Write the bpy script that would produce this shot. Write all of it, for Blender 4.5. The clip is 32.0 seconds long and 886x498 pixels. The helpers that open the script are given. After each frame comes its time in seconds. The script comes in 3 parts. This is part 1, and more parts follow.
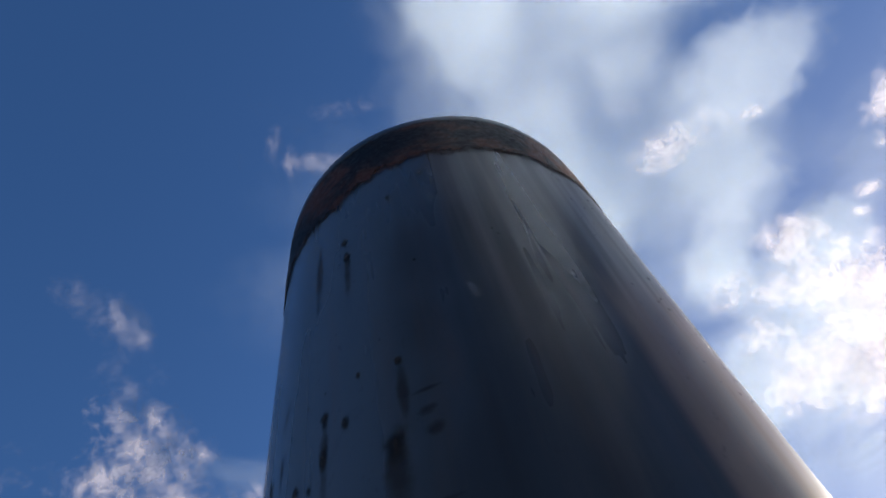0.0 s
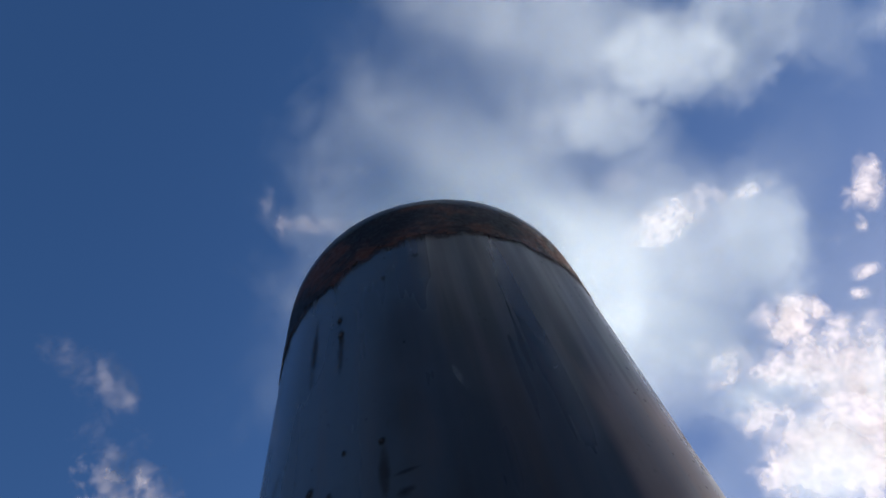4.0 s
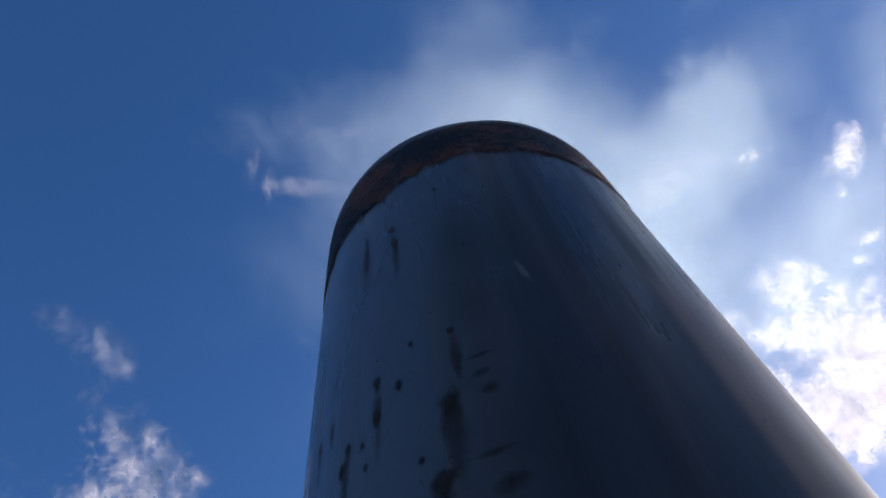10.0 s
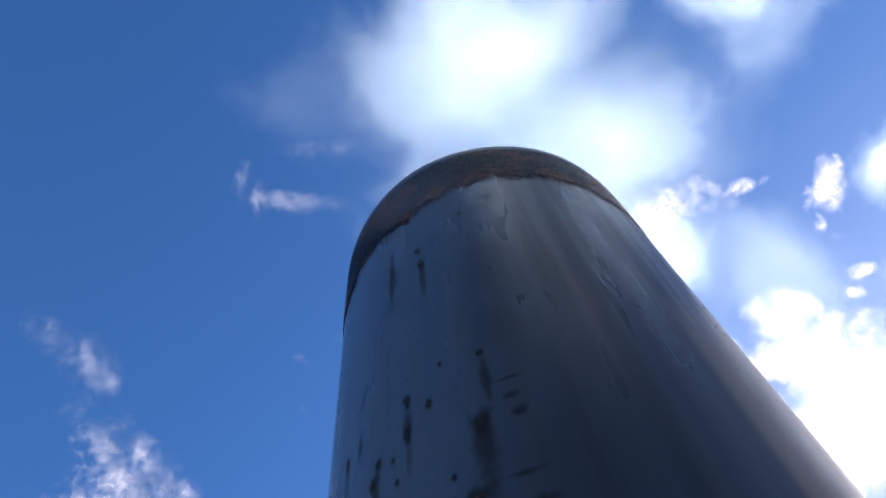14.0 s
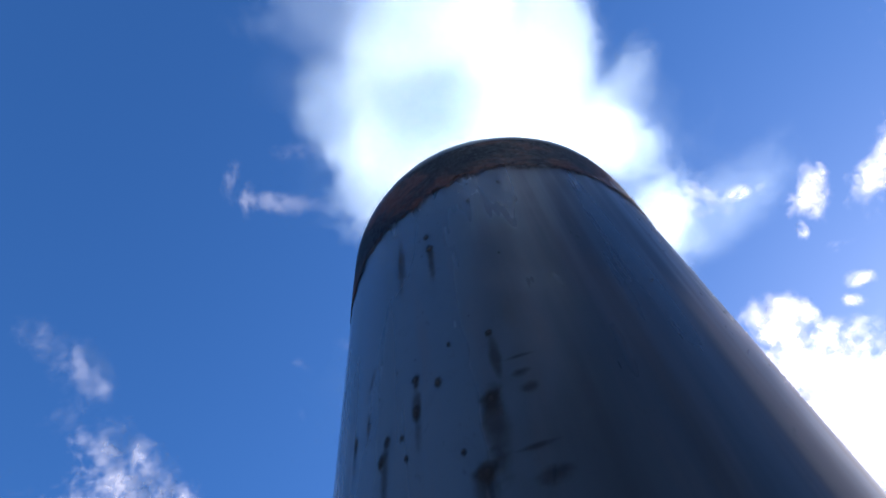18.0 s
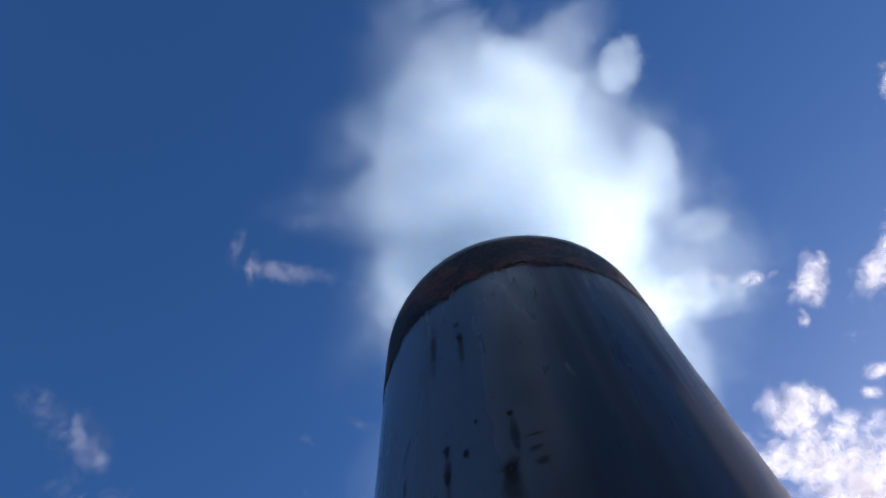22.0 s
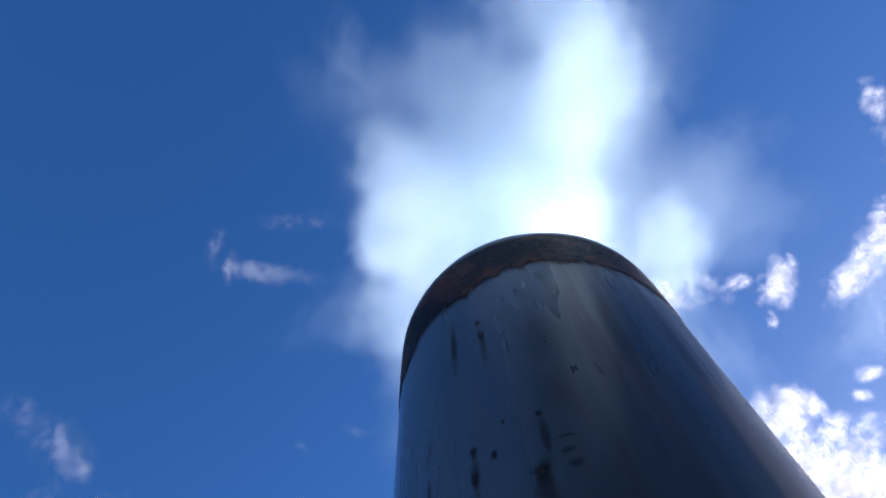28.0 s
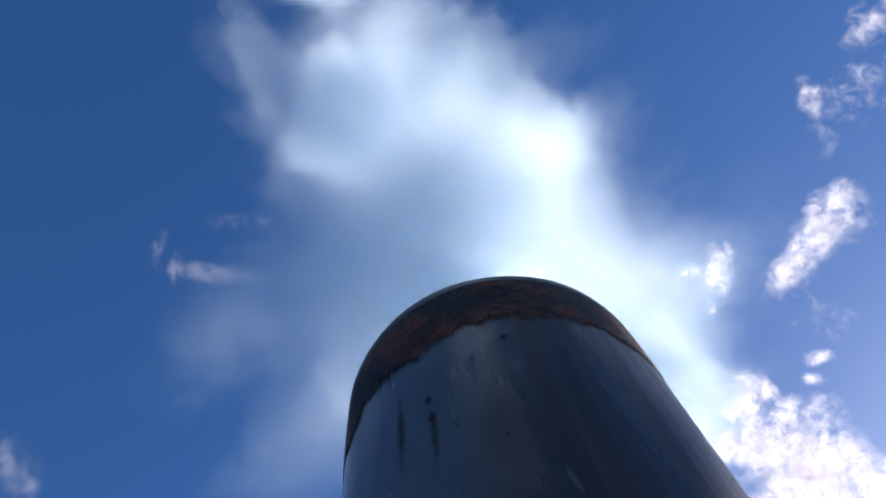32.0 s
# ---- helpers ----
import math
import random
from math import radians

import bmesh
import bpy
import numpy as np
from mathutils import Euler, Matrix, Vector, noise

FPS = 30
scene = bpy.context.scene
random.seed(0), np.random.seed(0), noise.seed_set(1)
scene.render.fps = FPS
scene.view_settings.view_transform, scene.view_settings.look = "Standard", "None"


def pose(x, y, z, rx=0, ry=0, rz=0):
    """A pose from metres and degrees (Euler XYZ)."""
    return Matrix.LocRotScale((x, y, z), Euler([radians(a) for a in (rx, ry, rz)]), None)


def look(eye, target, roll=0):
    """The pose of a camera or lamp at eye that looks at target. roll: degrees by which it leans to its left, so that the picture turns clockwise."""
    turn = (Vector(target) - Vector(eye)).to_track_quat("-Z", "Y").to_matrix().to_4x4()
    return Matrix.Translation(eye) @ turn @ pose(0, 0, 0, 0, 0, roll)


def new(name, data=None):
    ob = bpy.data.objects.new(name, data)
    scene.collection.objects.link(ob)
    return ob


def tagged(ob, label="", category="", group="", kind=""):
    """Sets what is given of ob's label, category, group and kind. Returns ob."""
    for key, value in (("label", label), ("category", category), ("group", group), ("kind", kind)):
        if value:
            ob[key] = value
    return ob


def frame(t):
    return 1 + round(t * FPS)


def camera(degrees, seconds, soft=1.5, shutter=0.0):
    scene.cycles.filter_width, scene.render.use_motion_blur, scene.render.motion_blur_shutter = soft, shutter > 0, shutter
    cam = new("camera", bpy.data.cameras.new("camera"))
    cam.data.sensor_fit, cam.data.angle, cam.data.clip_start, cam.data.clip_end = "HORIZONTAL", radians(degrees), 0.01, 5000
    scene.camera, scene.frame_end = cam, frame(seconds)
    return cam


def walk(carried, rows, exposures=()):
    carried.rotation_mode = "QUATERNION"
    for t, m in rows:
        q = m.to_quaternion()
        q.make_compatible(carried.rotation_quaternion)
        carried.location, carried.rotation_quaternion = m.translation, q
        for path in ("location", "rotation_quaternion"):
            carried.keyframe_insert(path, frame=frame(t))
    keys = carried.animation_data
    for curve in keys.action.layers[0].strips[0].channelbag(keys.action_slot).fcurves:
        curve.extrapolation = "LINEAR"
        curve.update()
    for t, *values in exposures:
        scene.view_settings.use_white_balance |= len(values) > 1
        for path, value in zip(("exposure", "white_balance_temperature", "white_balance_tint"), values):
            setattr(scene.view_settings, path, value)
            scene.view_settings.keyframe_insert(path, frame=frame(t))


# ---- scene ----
# ---- camera ----
R = 0.15            # radius of the stack pipe
TOP = 2.35          # height of its mouth above the ground
COLLAR = 0.09       # depth of the rusted collar


def heading(azimuth, elevation):
    a, e = radians(azimuth), radians(elevation)
    return Vector((math.sin(a) * math.cos(e), math.cos(a) * math.cos(e), math.sin(e)))


def aim(x, y, z, yaw, pitch, roll):
    eye = Vector((x, y, z))
    return look(eye, eye + heading(-yaw, pitch), roll)


PATH = [
    (0, 0.0455, -0.3501, 1.6892, 7.18, 63.24, -16.29),
    (0.5, 0.037, -0.3589, 1.6903, 5.9, 65.25, -15.89),
    (1, 0.0442, -0.3675, 1.6863, 5.32, 66.3, -16.57),
    (1.5, 0.0812, -0.3521, 1.6759, 4.57, 67.26, -17.83),
    (2, 0.0718, -0.3621, 1.6692, 4.69, 67.46, -17.04),
    (2.5, 0.0659, -0.3591, 1.6703, 5.26, 67.55, -16.08),
    (3, 0.0596, -0.3644, 1.6703, 5.26, 67.78, -15.23),
    (3.5, 0.0606, -0.3672, 1.6705, 4.47, 67.94, -16.48),
    (5.5, 0.0503, -0.3743, 1.6635, 6.77, 68.03, -14),
    (6, 0.0467, -0.3727, 1.6656, 7.37, 68.12, -13.51),
    (6.5, 0.0412, -0.3731, 1.6635, 7.72, 68.25, -12.64),
    (7, 0.0397, -0.3765, 1.6583, 8.09, 68.3, -12.2),
    (7.5, 0.0411, -0.3747, 1.6602, 7.97, 68.57, -12.43),
    (8, 0.0462, -0.3757, 1.6594, 7.12, 68.52, -13.66),
    (8.5, 0.0415, -0.3728, 1.6617, 7.43, 68.13, -12.9),
    (9, 0.0378, -0.3696, 1.6643, 6.58, 68.03, -13.4),
    (9.5, 0.0372, -0.3722, 1.656, 6.56, 67.75, -13.79),
    (10, 0.0184, -0.3466, 1.6627, 8.42, 65.25, -12.11),
    (10.5, 0.016, -0.3523, 1.6599, 10.17, 65.23, -9.88),
    (11, 0.0086, -0.3494, 1.6587, 9.39, 65.4, -9.66),
    (11.5, 0.0169, -0.3541, 1.6605, 6.96, 65.58, -12.84),
    (12, 0.0259, -0.3779, 1.6528, 6.45, 66.6, -14.04),
    (12.5, 0.0106, -0.3647, 1.6525, 7.04, 66.56, -12.37),
    (13, 0, -0.3594, 1.6501, 7.95, 66.47, -10.59),
    (13.5, 0.0032, -0.361, 1.6551, 8.48, 66.44, -10.09),
    (14, 0.0052, -0.3615, 1.6514, 8.12, 66.53, -10.33),
    (14.5, 0.0051, -0.357, 1.6534, 7.8, 66.55, -10.8),
    (16.5, 0.0065, -0.3553, 1.6487, 8.11, 66.7, -10.23),
    (17, 0.0038, -0.3549, 1.6443, 8.22, 66.7, -9.93),
    (17.5, 0.0011, -0.3523, 1.6468, 8.79, 66.55, -9.8),
    (18, -0.0015, -0.3525, 1.6462, 8.86, 66.75, -8.95),
    (18.5, -0.0019, -0.3511, 1.6469, 8.8, 66.73, -8.98),
    (19, -0.0051, -0.3497, 1.6469, 8.42, 66.8, -8.79),
    (19.5, -0.0066, -0.347, 1.6493, 8.27, 66.86, -8.97),
    (20, -0.0111, -0.353, 1.6599, 7.07, 67.22, -9.06),
    (20.5, 0.0034, -0.3603, 1.6613, 4.94, 68.62, -10.96),
    (21, 0.0087, -0.3971, 1.6221, 6.59, 71.43, -8.78),
    (21.5, 0.0093, -0.4119, 1.5768, 9.35, 73.77, -5.76),
    (22, -0.0017, -0.3968, 1.5739, 11.04, 72.42, -4.76),
    (22.5, -0.0092, -0.3948, 1.573, 11.93, 72.14, -3.46),
    (23, -0.0116, -0.389, 1.5736, 12.44, 71.88, -2.76),
    (23.5, -0.0053, -0.3879, 1.5772, 12.67, 71.73, -3.24),
    (24, -0.006, -0.3877, 1.5788, 11.94, 71.04, -4.57),
    (24.5, -0.0064, -0.3973, 1.5791, 12.76, 71.58, -3.79),
    (25, -0.0135, -0.4021, 1.5725, 12.84, 72.21, -2.94),
    (25.5, -0.0145, -0.3915, 1.5799, 12.34, 72.33, -2.37),
    (27.5, -0.021, -0.3999, 1.5804, 11.41, 72.54, -3.82),
    (28, -0.0182, -0.3938, 1.5868, 11.63, 72.43, -3.82),
    (28.5, -0.0237, -0.3978, 1.5821, 11.52, 72.29, -3.46),
    (29, -0.0253, -0.3986, 1.5807, 11.66, 72.34, -3.14),
    (29.5, -0.0234, -0.3985, 1.5795, 11.72, 72.38, -3.29),
    (30, -0.0161, -0.4026, 1.5837, 12.38, 72.53, -3.25),
    (30.5, -0.0217, -0.3961, 1.5908, 11.99, 72.96, -2.73),
    (31, 0.0296, -0.41, 1.6749, 5.81, 71.64, -11.73),
    (31.5, 0.0188, -0.4223, 1.705, 3.71, 72.25, -13.35),
    (32, 0.0036, -0.4059, 1.6922, 3.23, 71.66, -12.99),
]
EXPOSURES = [
    (0, 0.82, 6700, 10),
    (1, 1.32, 6600, 10),
    (2, 0.97, 6700, 10),
    (3, 0.72, 6700, 10),
    (6, 0.72, 7000, 10),
    (7, 0.82, 6700, 10),
    (8, 0.99, 6300, 10),
    (9, 0.95, 6200, 10),
    (10, 0.87, 6200, 10),
    (11, 1.47, 6500, 10),
    (12, 1.49, 6500, 10),
    (14, 1.47, 6100, 10),
    (17, 1.47, 5900, 10),
    (19, 1.47, 5700, 10),
    (20, 1.42, 5800, 10),
    (21, 1.22, 5900, 10),
    (22, 0.77, 6000, 10),
    (23, 0.67, 5900, 10),
    (25, 0.67, 5600, 10),
    (28, 1.04, 5520, 10),
    (30, 1.14, 5420, 10),
    (31, 1.07, 5720, 10),
    (32, 0.92, 6020, 10),
]
cam = camera(60.23, 32.0, soft=2.0)
walk(cam, [(t, aim(*row)) for t, *row in PATH], EXPOSURES)

# ---- light ----
scene.cycles.transparent_max_bounces = 256
SUN_AZIMUTH, SUN_ELEVATION = 40.0, 28.0
world = bpy.data.worlds.new("sky")
scene.world = world
world.use_nodes = True
wn = world.node_tree.nodes
air = wn.new("ShaderNodeTexSky")
air.sky_type = "NISHITA"
air.sun_disc = False
air.sun_elevation = radians(SUN_ELEVATION)
air.sun_rotation = radians(SUN_AZIMUTH)
air.altitude = 1200
air.air_density = 1.0
air.dust_density = 1.4
air.ozone_density = 3.5
deep = wn.new("ShaderNodeHueSaturation")
deep.inputs["Saturation"].default_value = 1.2
deep.inputs["Hue"].default_value = 0.506
world.node_tree.links.new(air.outputs[0], deep.inputs["Color"])
world.node_tree.links.new(deep.outputs[0], wn["Background"].inputs[0])
wn["Background"].inputs[1].default_value = 0.078
sun = new("sun", bpy.data.lights.new("sun", "SUN"))
sun.data.energy = 5.0
sun.data.angle = radians(0.5)
sun.data.color = (1.0, 0.91, 0.78)
sun.matrix_world = look(heading(SUN_AZIMUTH, SUN_ELEVATION) * 50, (0, 0, 0))


# ---- materials ----
def material(name):
    m = bpy.data.materials.new(name)
    m.use_nodes = True
    t = m.node_tree
    return m, t, t.nodes["Principled BSDF"]


def node(t, kind, **inputs):
    n = t.nodes.new(kind)
    for key, value in inputs.items():
        n.inputs[key.replace("_", " ")].default_value = value
    return n


def noise_at(t, coords, scale, detail=6.0, rough=0.6, stretch=(1, 1, 1), warp=0.0):
    mp = node(t, "ShaderNodeMapping", Scale=stretch)
    t.links.new(coords, mp.inputs["Vector"])
    n = node(t, "ShaderNodeTexNoise", Scale=scale, Detail=detail, Roughness=rough, Distortion=warp)
    t.links.new(mp.outputs[0], n.inputs["Vector"])
    return n.outputs["Fac"]


def ramp(t, value, *stops):
    n = t.nodes.new("ShaderNodeValToRGB")
    e = n.color_ramp.elements
    while len(e) < len(stops):
        e.new(0.5)
    for at, (place, colour) in zip(e, stops):
        at.position = place
        at.color = (*colour, 1) if len(colour) == 3 else colour
    t.links.new(value, n.inputs[0])
    return n.outputs[0]


def span(t, value, lo, hi, a=0.0, b=1.0):
    n = t.nodes.new("ShaderNodeMapRange")
    n.interpolation_type = "SMOOTHSTEP"
    for key, v in (("From Min", lo), ("From Max", hi), ("To Min", a), ("To Max", b)):
        n.inputs[key].default_value = v
    t.links.new(value, n.inputs["Value"])
    return n.outputs[0]


def maths(t, op, a, b=0.0):
    n = t.nodes.new("ShaderNodeMath")
    n.operation = op
    for i, v in enumerate((a, b)):
        if isinstance(v, (int, float)):
            n.inputs[i].default_value = v
        else:
            t.links.new(v, n.inputs[i])
    return n.outputs[0]


def mixed(t, fac, a, b):
    n = t.nodes.new("ShaderNodeMix")
    n.data_type = "RGBA"
    for i, v in ((0, fac), (6, a), (7, b)):
        if isinstance(v, (int, float)):
            n.inputs[i].default_value = v
        elif isinstance(v, tuple):
            n.inputs[i].default_value = (*v, 1)
        else:
            t.links.new(v, n.inputs[i])
    return n.outputs[2]


def bump(t, shader, height, strength, distance):
    n = node(t, "ShaderNodeBump", Strength=strength, Distance=distance)
    t.links.new(height, n.inputs["Height"])
    t.links.new(n.outputs[0], shader.inputs["Normal"])


def steel_material():
    """Weathered blue-grey paint on steel, glossy, with long soft streaks and a brown wash; darker and duller towards
    +x, browner low on that side.
    """
    m, t, s = material("weathered_steel")
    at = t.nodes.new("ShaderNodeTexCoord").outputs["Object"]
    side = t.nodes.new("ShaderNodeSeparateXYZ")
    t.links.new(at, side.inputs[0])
    blotch = noise_at(t, at, 7.0, 4, 0.55, (1, 1, 0.45))
    streak = noise_at(t, at, 46.0, 3, 0.55, (1, 1, 0.035))
    wash = noise_at(t, at, 30.0, 5, 0.65, (1, 1, 0.07), 0.5)
    fine = noise_at(t, at, 210.0, 3, 0.6, (1, 1, 0.5))
    smear = noise_at(t, at, 22.0, 6, 0.7, (1, 1, 0.6), 0.8)
    base = ramp(t, blotch, (0.28, (0.050, 0.060, 0.076)), (0.5, (0.072, 0.084, 0.104)), (0.72, (0.100, 0.110, 0.128)))
    # mask from -x to +x: darker base, less gloss, rougher
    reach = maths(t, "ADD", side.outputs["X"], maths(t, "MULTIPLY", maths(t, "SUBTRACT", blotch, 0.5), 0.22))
    darkened = span(t, reach, -0.06, 0.035)
    base = mixed(t, maths(t, "MULTIPLY", darkened, 0.8), base, (0.019, 0.020, 0.025))
    base = mixed(t, span(t, smear, 0.54, 0.72, 0, 0.30), base, (0.030, 0.034, 0.042))
    base = mixed(t, span(t, wash, 0.44, 0.70, 0, 0.32), base, (0.105, 0.070, 0.058))
    ragged = maths(t, "MULTIPLY", maths(t, "SUBTRACT", streak, 0.5), 0.16)
    foot = maths(t, "MULTIPLY", span(t, maths(t, "ADD", side.outputs["Z"], ragged), -0.25, -0.32), span(t, maths(t, "ADD", side.outputs["X"], maths(t, "MULTIPLY", ragged, 0.12)), 0.090, 0.104))
    brown = maths(t, "MULTIPLY", foot, span(t, streak, 0.36, 0.60, 0.35, 0.95))
    base = mixed(t, brown, base, (0.190, 0.130, 0.108))
    base = mixed(t, span(t, fine, 0.62, 0.76, 0, 0.3), base, (0.020, 0.018, 0.020))
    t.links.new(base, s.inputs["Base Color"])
    t.links.new(maths(t, "SUBTRACT", span(t, streak, 0.35, 0.65, 0.55, 0.42), maths(t, "MULTIPLY", darkened, 0.32)), s.inputs["Specular IOR Level"])
    t.links.new(maths(t, "ADD", span(t, streak, 0.34, 0.66, 0.15, 0.26), maths(t, "ADD", span(t, blotch, 0.35, 0.65, 0.0, 0.06), maths(t, "MULTIPLY", darkened, 0.10))), s.inputs["Roughness"])
    bump(t, s, maths(t, "ADD", maths(t, "MULTIPLY", streak, 0.5), maths(t, "MULTIPLY", fine, 0.05)), 0.16, 0.002)
    return m


def collar_material():
    """Burnt, rusted steel with pale scaling, thinning out raggedly at its edges."""
    m, t, s = material("rust_scale")
    at = t.nodes.new("ShaderNodeTexCoord").outputs["Object"]
    big = noise_at(t, at, 14.0, 6, 0.65)
    flow = noise_at(t, at, 22.0, 7, 0.72, (1, 1, 3.2), 0.7)
    grain = noise_at(t, at, 240.0, 4, 0.7)
    rust = ramp(t, big, (0.38, (0.005, 0.004, 0.004)), (0.46, (0.018, 0.009, 0.007)), (0.53, (0.085, 0.028, 0.014)), (0.61, (0.060, 0.021, 0.012)), (0.70, (0.010, 0.006, 0.005)))
    rust = mixed(t, span(t, flow, 0.60, 0.70, 0, 0.55), rust, (0.105, 0.085, 0.082))
    rust = mixed(t, span(t, flow, 0.46, 0.34, 0, 0.7), rust, (0.020, 0.016, 0.016))
    t.links.new(rust, s.inputs["Base Color"])
    t.links.new(span(t, grain, 0.3, 0.7, 0.45, 0.8), s.inputs["Roughness"])
    s.inputs["Specular IOR Level"].default_value = 0.14
    fade = t.nodes.new("ShaderNodeAttribute")
    fade.attribute_name = "fade"
    edge = noise_at(t, at, 30.0, 7, 0.7, (1, 1, 0.6))
    cover = maths(t, "ADD", fade.outputs["Fac"], maths(t, "MULTIPLY", maths(t, "SUBTRACT", edge, 0.5), 1.3))
    t.links.new(maths(t, "MULTIPLY", span(t, cover, 0.34, 0.66), maths(t, "MINIMUM", maths(t, "MULTIPLY", fade.outputs["Fac"], 5.0), 1.0)), s.inputs["Alpha"])
    bump(t, s, maths(t, "ADD", maths(t, "MULTIPLY", flow, 0.6), maths(t, "MULTIPLY", grain, 0.25)), 0.4, 0.002)
    return m


def rim_material():
    """Bare, heat-blued steel at the mouth, dull and slightly rusted."""
    m, t, s = material("blued_steel")
    at = t.nodes.new("ShaderNodeTexCoord").outputs["Object"]
    big, grain = noise_at(t, at, 18.0, 6, 0.65), noise_at(t, at, 200.0, 4, 0.7)
    c = ramp(t, big, (0.38, (0.020, 0.023, 0.028)), (0.52, (0.045, 0.050, 0.058)), (0.66, (0.050, 0.026, 0.018)))
    t.links.new(mixed(t, span(t, grain, 0.56, 0.72, 0, 0.6), c, (0.012, 0.010, 0.010)), s.inputs["Base Color"])
    t.links.new(span(t, big, 0.3, 0.7, 0.32, 0.55), s.inputs["Roughness"])
    s.inputs["Specular IOR Level"].default_value = 0.4
    bump(t, s, grain, 0.25, 0.001)
    return m


def soot_material():
    m, t, s = material("soot")
    at = t.nodes.new("ShaderNodeTexCoord").outputs["Object"]
    n = noise_at(t, at, 60.0, 5, 0.6)
    t.links.new(ramp(t, n, (0.3, (0.010, 0.009, 0.009)), (0.7, (0.03, 0.027, 0.025))), s.inputs["Base Color"])
    s.inputs["Roughness"].default_value = 0.95
    bump(t, s, n, 0.5, 0.003)
    return m


def veiled(name, colours, rough, scale, thickness, ragged):
    """A thin film on a surface: it covers in its middle and thins out, ragged, to its edge (the attribute fade)."""
    m, t, s = material(name)
    at = t.nodes.new("ShaderNodeTexCoord").outputs["Object"]
    fade = t.nodes.new("ShaderNodeAttribute")
    fade.attribute_name = "fade"
    n = noise_at(t, at, scale, 6, 0.65)
    fine = noise_at(t, at, scale * 4, 4, 0.6)
    t.links.new(ramp(t, fine, (0.3, colours[0]), (0.7, colours[1])), s.inputs["Base Color"])
    s.inputs["Roughness"].default_value = rough
    cover = maths(t, "ADD", fade.outputs["Fac"], maths(t, "MULTIPLY", maths(t, "SUBTRACT", n, 0.5), ragged))
    thin = maths(t, "MINIMUM", maths(t, "MULTIPLY", fade.outputs["Fac"], 3.0), thickness)
    t.links.new(maths(t, "MULTIPLY", span(t, cover, 0.12, 0.95), thin), s.inputs["Alpha"])
    bump(t, s, fine, 0.4, 0.001)
    return m


def vapour(name, colour, scale, detail, lo, hi, ragged, thickness, warp=0.0, through_light=0.6):
    """Thin veils of droplets: let light through, scatter the rest, thicker in the middle (the attribute fade)."""
    m = bpy.data.materials.new(name)
    m.use_nodes = True
    t = m.node_tree
    t.nodes.clear()
    at = t.nodes.new("ShaderNodeTexCoord").outputs["Object"]
    own = t.nodes.new("ShaderNodeObjectInfo").outputs["Random"]
    shift = t.nodes.new("ShaderNodeVectorMath")
    shift.operation = "MULTIPLY_ADD"
    t.links.new(own, shift.inputs[0])
    shift.inputs[1].default_value = (57.0 / scale, 31.0 / scale, 83.0 / scale)
    t.links.new(at, shift.inputs[2])
    fade = t.nodes.new("ShaderNodeAttribute")
    fade.attribute_name = "fade"
    n = noise_at(t, shift.outputs[0], scale, detail, 0.6, warp=warp)
    cover = maths(t, "ADD", fade.outputs["Fac"], maths(t, "MULTIPLY", maths(t, "SUBTRACT", n, 0.5), ragged))
    cover = span(t, cover, lo, hi)
    cover = maths(t, "MULTIPLY", cover, maths(t, "MINIMUM", maths(t, "MULTIPLY", fade.outputs["Fac"], 1.5), 1.0))
    cover = maths(t, "MULTIPLY", cover, thickness)
    clear = t.nodes.new("ShaderNodeBsdfTransparent")
    front = node(t, "ShaderNodeBsdfDiffuse", Color=(*colour, 1))
    back = node(t, "ShaderNodeBsdfTranslucent", Color=(*colour, 1))
    both, veil = t.nodes.new("ShaderNodeMixShader"), t.nodes.new("ShaderNodeMixShader")
    both.inputs[0].default_value = through_light
    t.links.new(front.outputs[0], both.inputs[1])
    t.links.new(back.outputs[0], both.inputs[2])
    t.links.new(cover, veil.inputs[0])
    t.links.new(clear.outputs[0], veil.inputs[1])
    t.links.new(both.outputs[0], veil.inputs[2])
    t.links.new(veil.outputs[0], t.nodes.new("ShaderNodeOutputMaterial").inputs[0])
    return m


def ground_material():
    m, t, s = material("bare_ground")
    at = t.nodes.new("ShaderNodeTexCoord").outputs["Object"]
    n, g = noise_at(t, at, 0.6, 8, 0.65), noise_at(t, at, 18.0, 5, 0.7)
    c = ramp(t, n, (0.35, (0.06, 0.052, 0.038)), (0.65, (0.10, 0.088, 0.062)))
    t.links.new(mixed(t, span(t, g, 0.4, 0.7, 0, 0.5), c, (0.045, 0.052, 0.025)), s.inputs["Base Color"])
    s.inputs["Roughness"].default_value = 0.95
    bump(t, s, g, 0.6, 0.03)
    return m


STEEL, RUST, BLUED, SOOT, SOIL = steel_material(), collar_material(), rim_material(), soot_material(), ground_material()
WATER, _tree, _water = material("water")
_water.inputs["Transmission Weight"].default_value = 1.0
_water.inputs["IOR"].default_value = 1.33
_water.inputs["Roughness"].default_value = 0.02
SCAB = veiled("rust_scab", ((0.004, 0.002, 0.002), (0.020, 0.008, 0.006)), 0.9, 190.0, 0.95, 1.0)
STAIN = veiled("rust_stain", ((0.012, 0.006, 0.005), (0.032, 0.015, 0.012)), 0.8, 70.0, 0.55, 1.3)
CHIP = veiled("bare_chip", ((0.20, 0.20, 0.21), (0.32, 0.31, 0.31)), 0.5, 150.0, 0.35, 0.6)
SMOKE = vapour("smoke", (0.72, 0.82, 0.91), 24.0, 4, 0.12, 0.85, 1.5, 0.18, 0.5, 0.82)
HAZE = vapour("thin_smoke", (0.72, 0.82, 0.91), 15.0, 4, 0.06, 0.85, 1.3, 0.062, 0.5, 0.82)
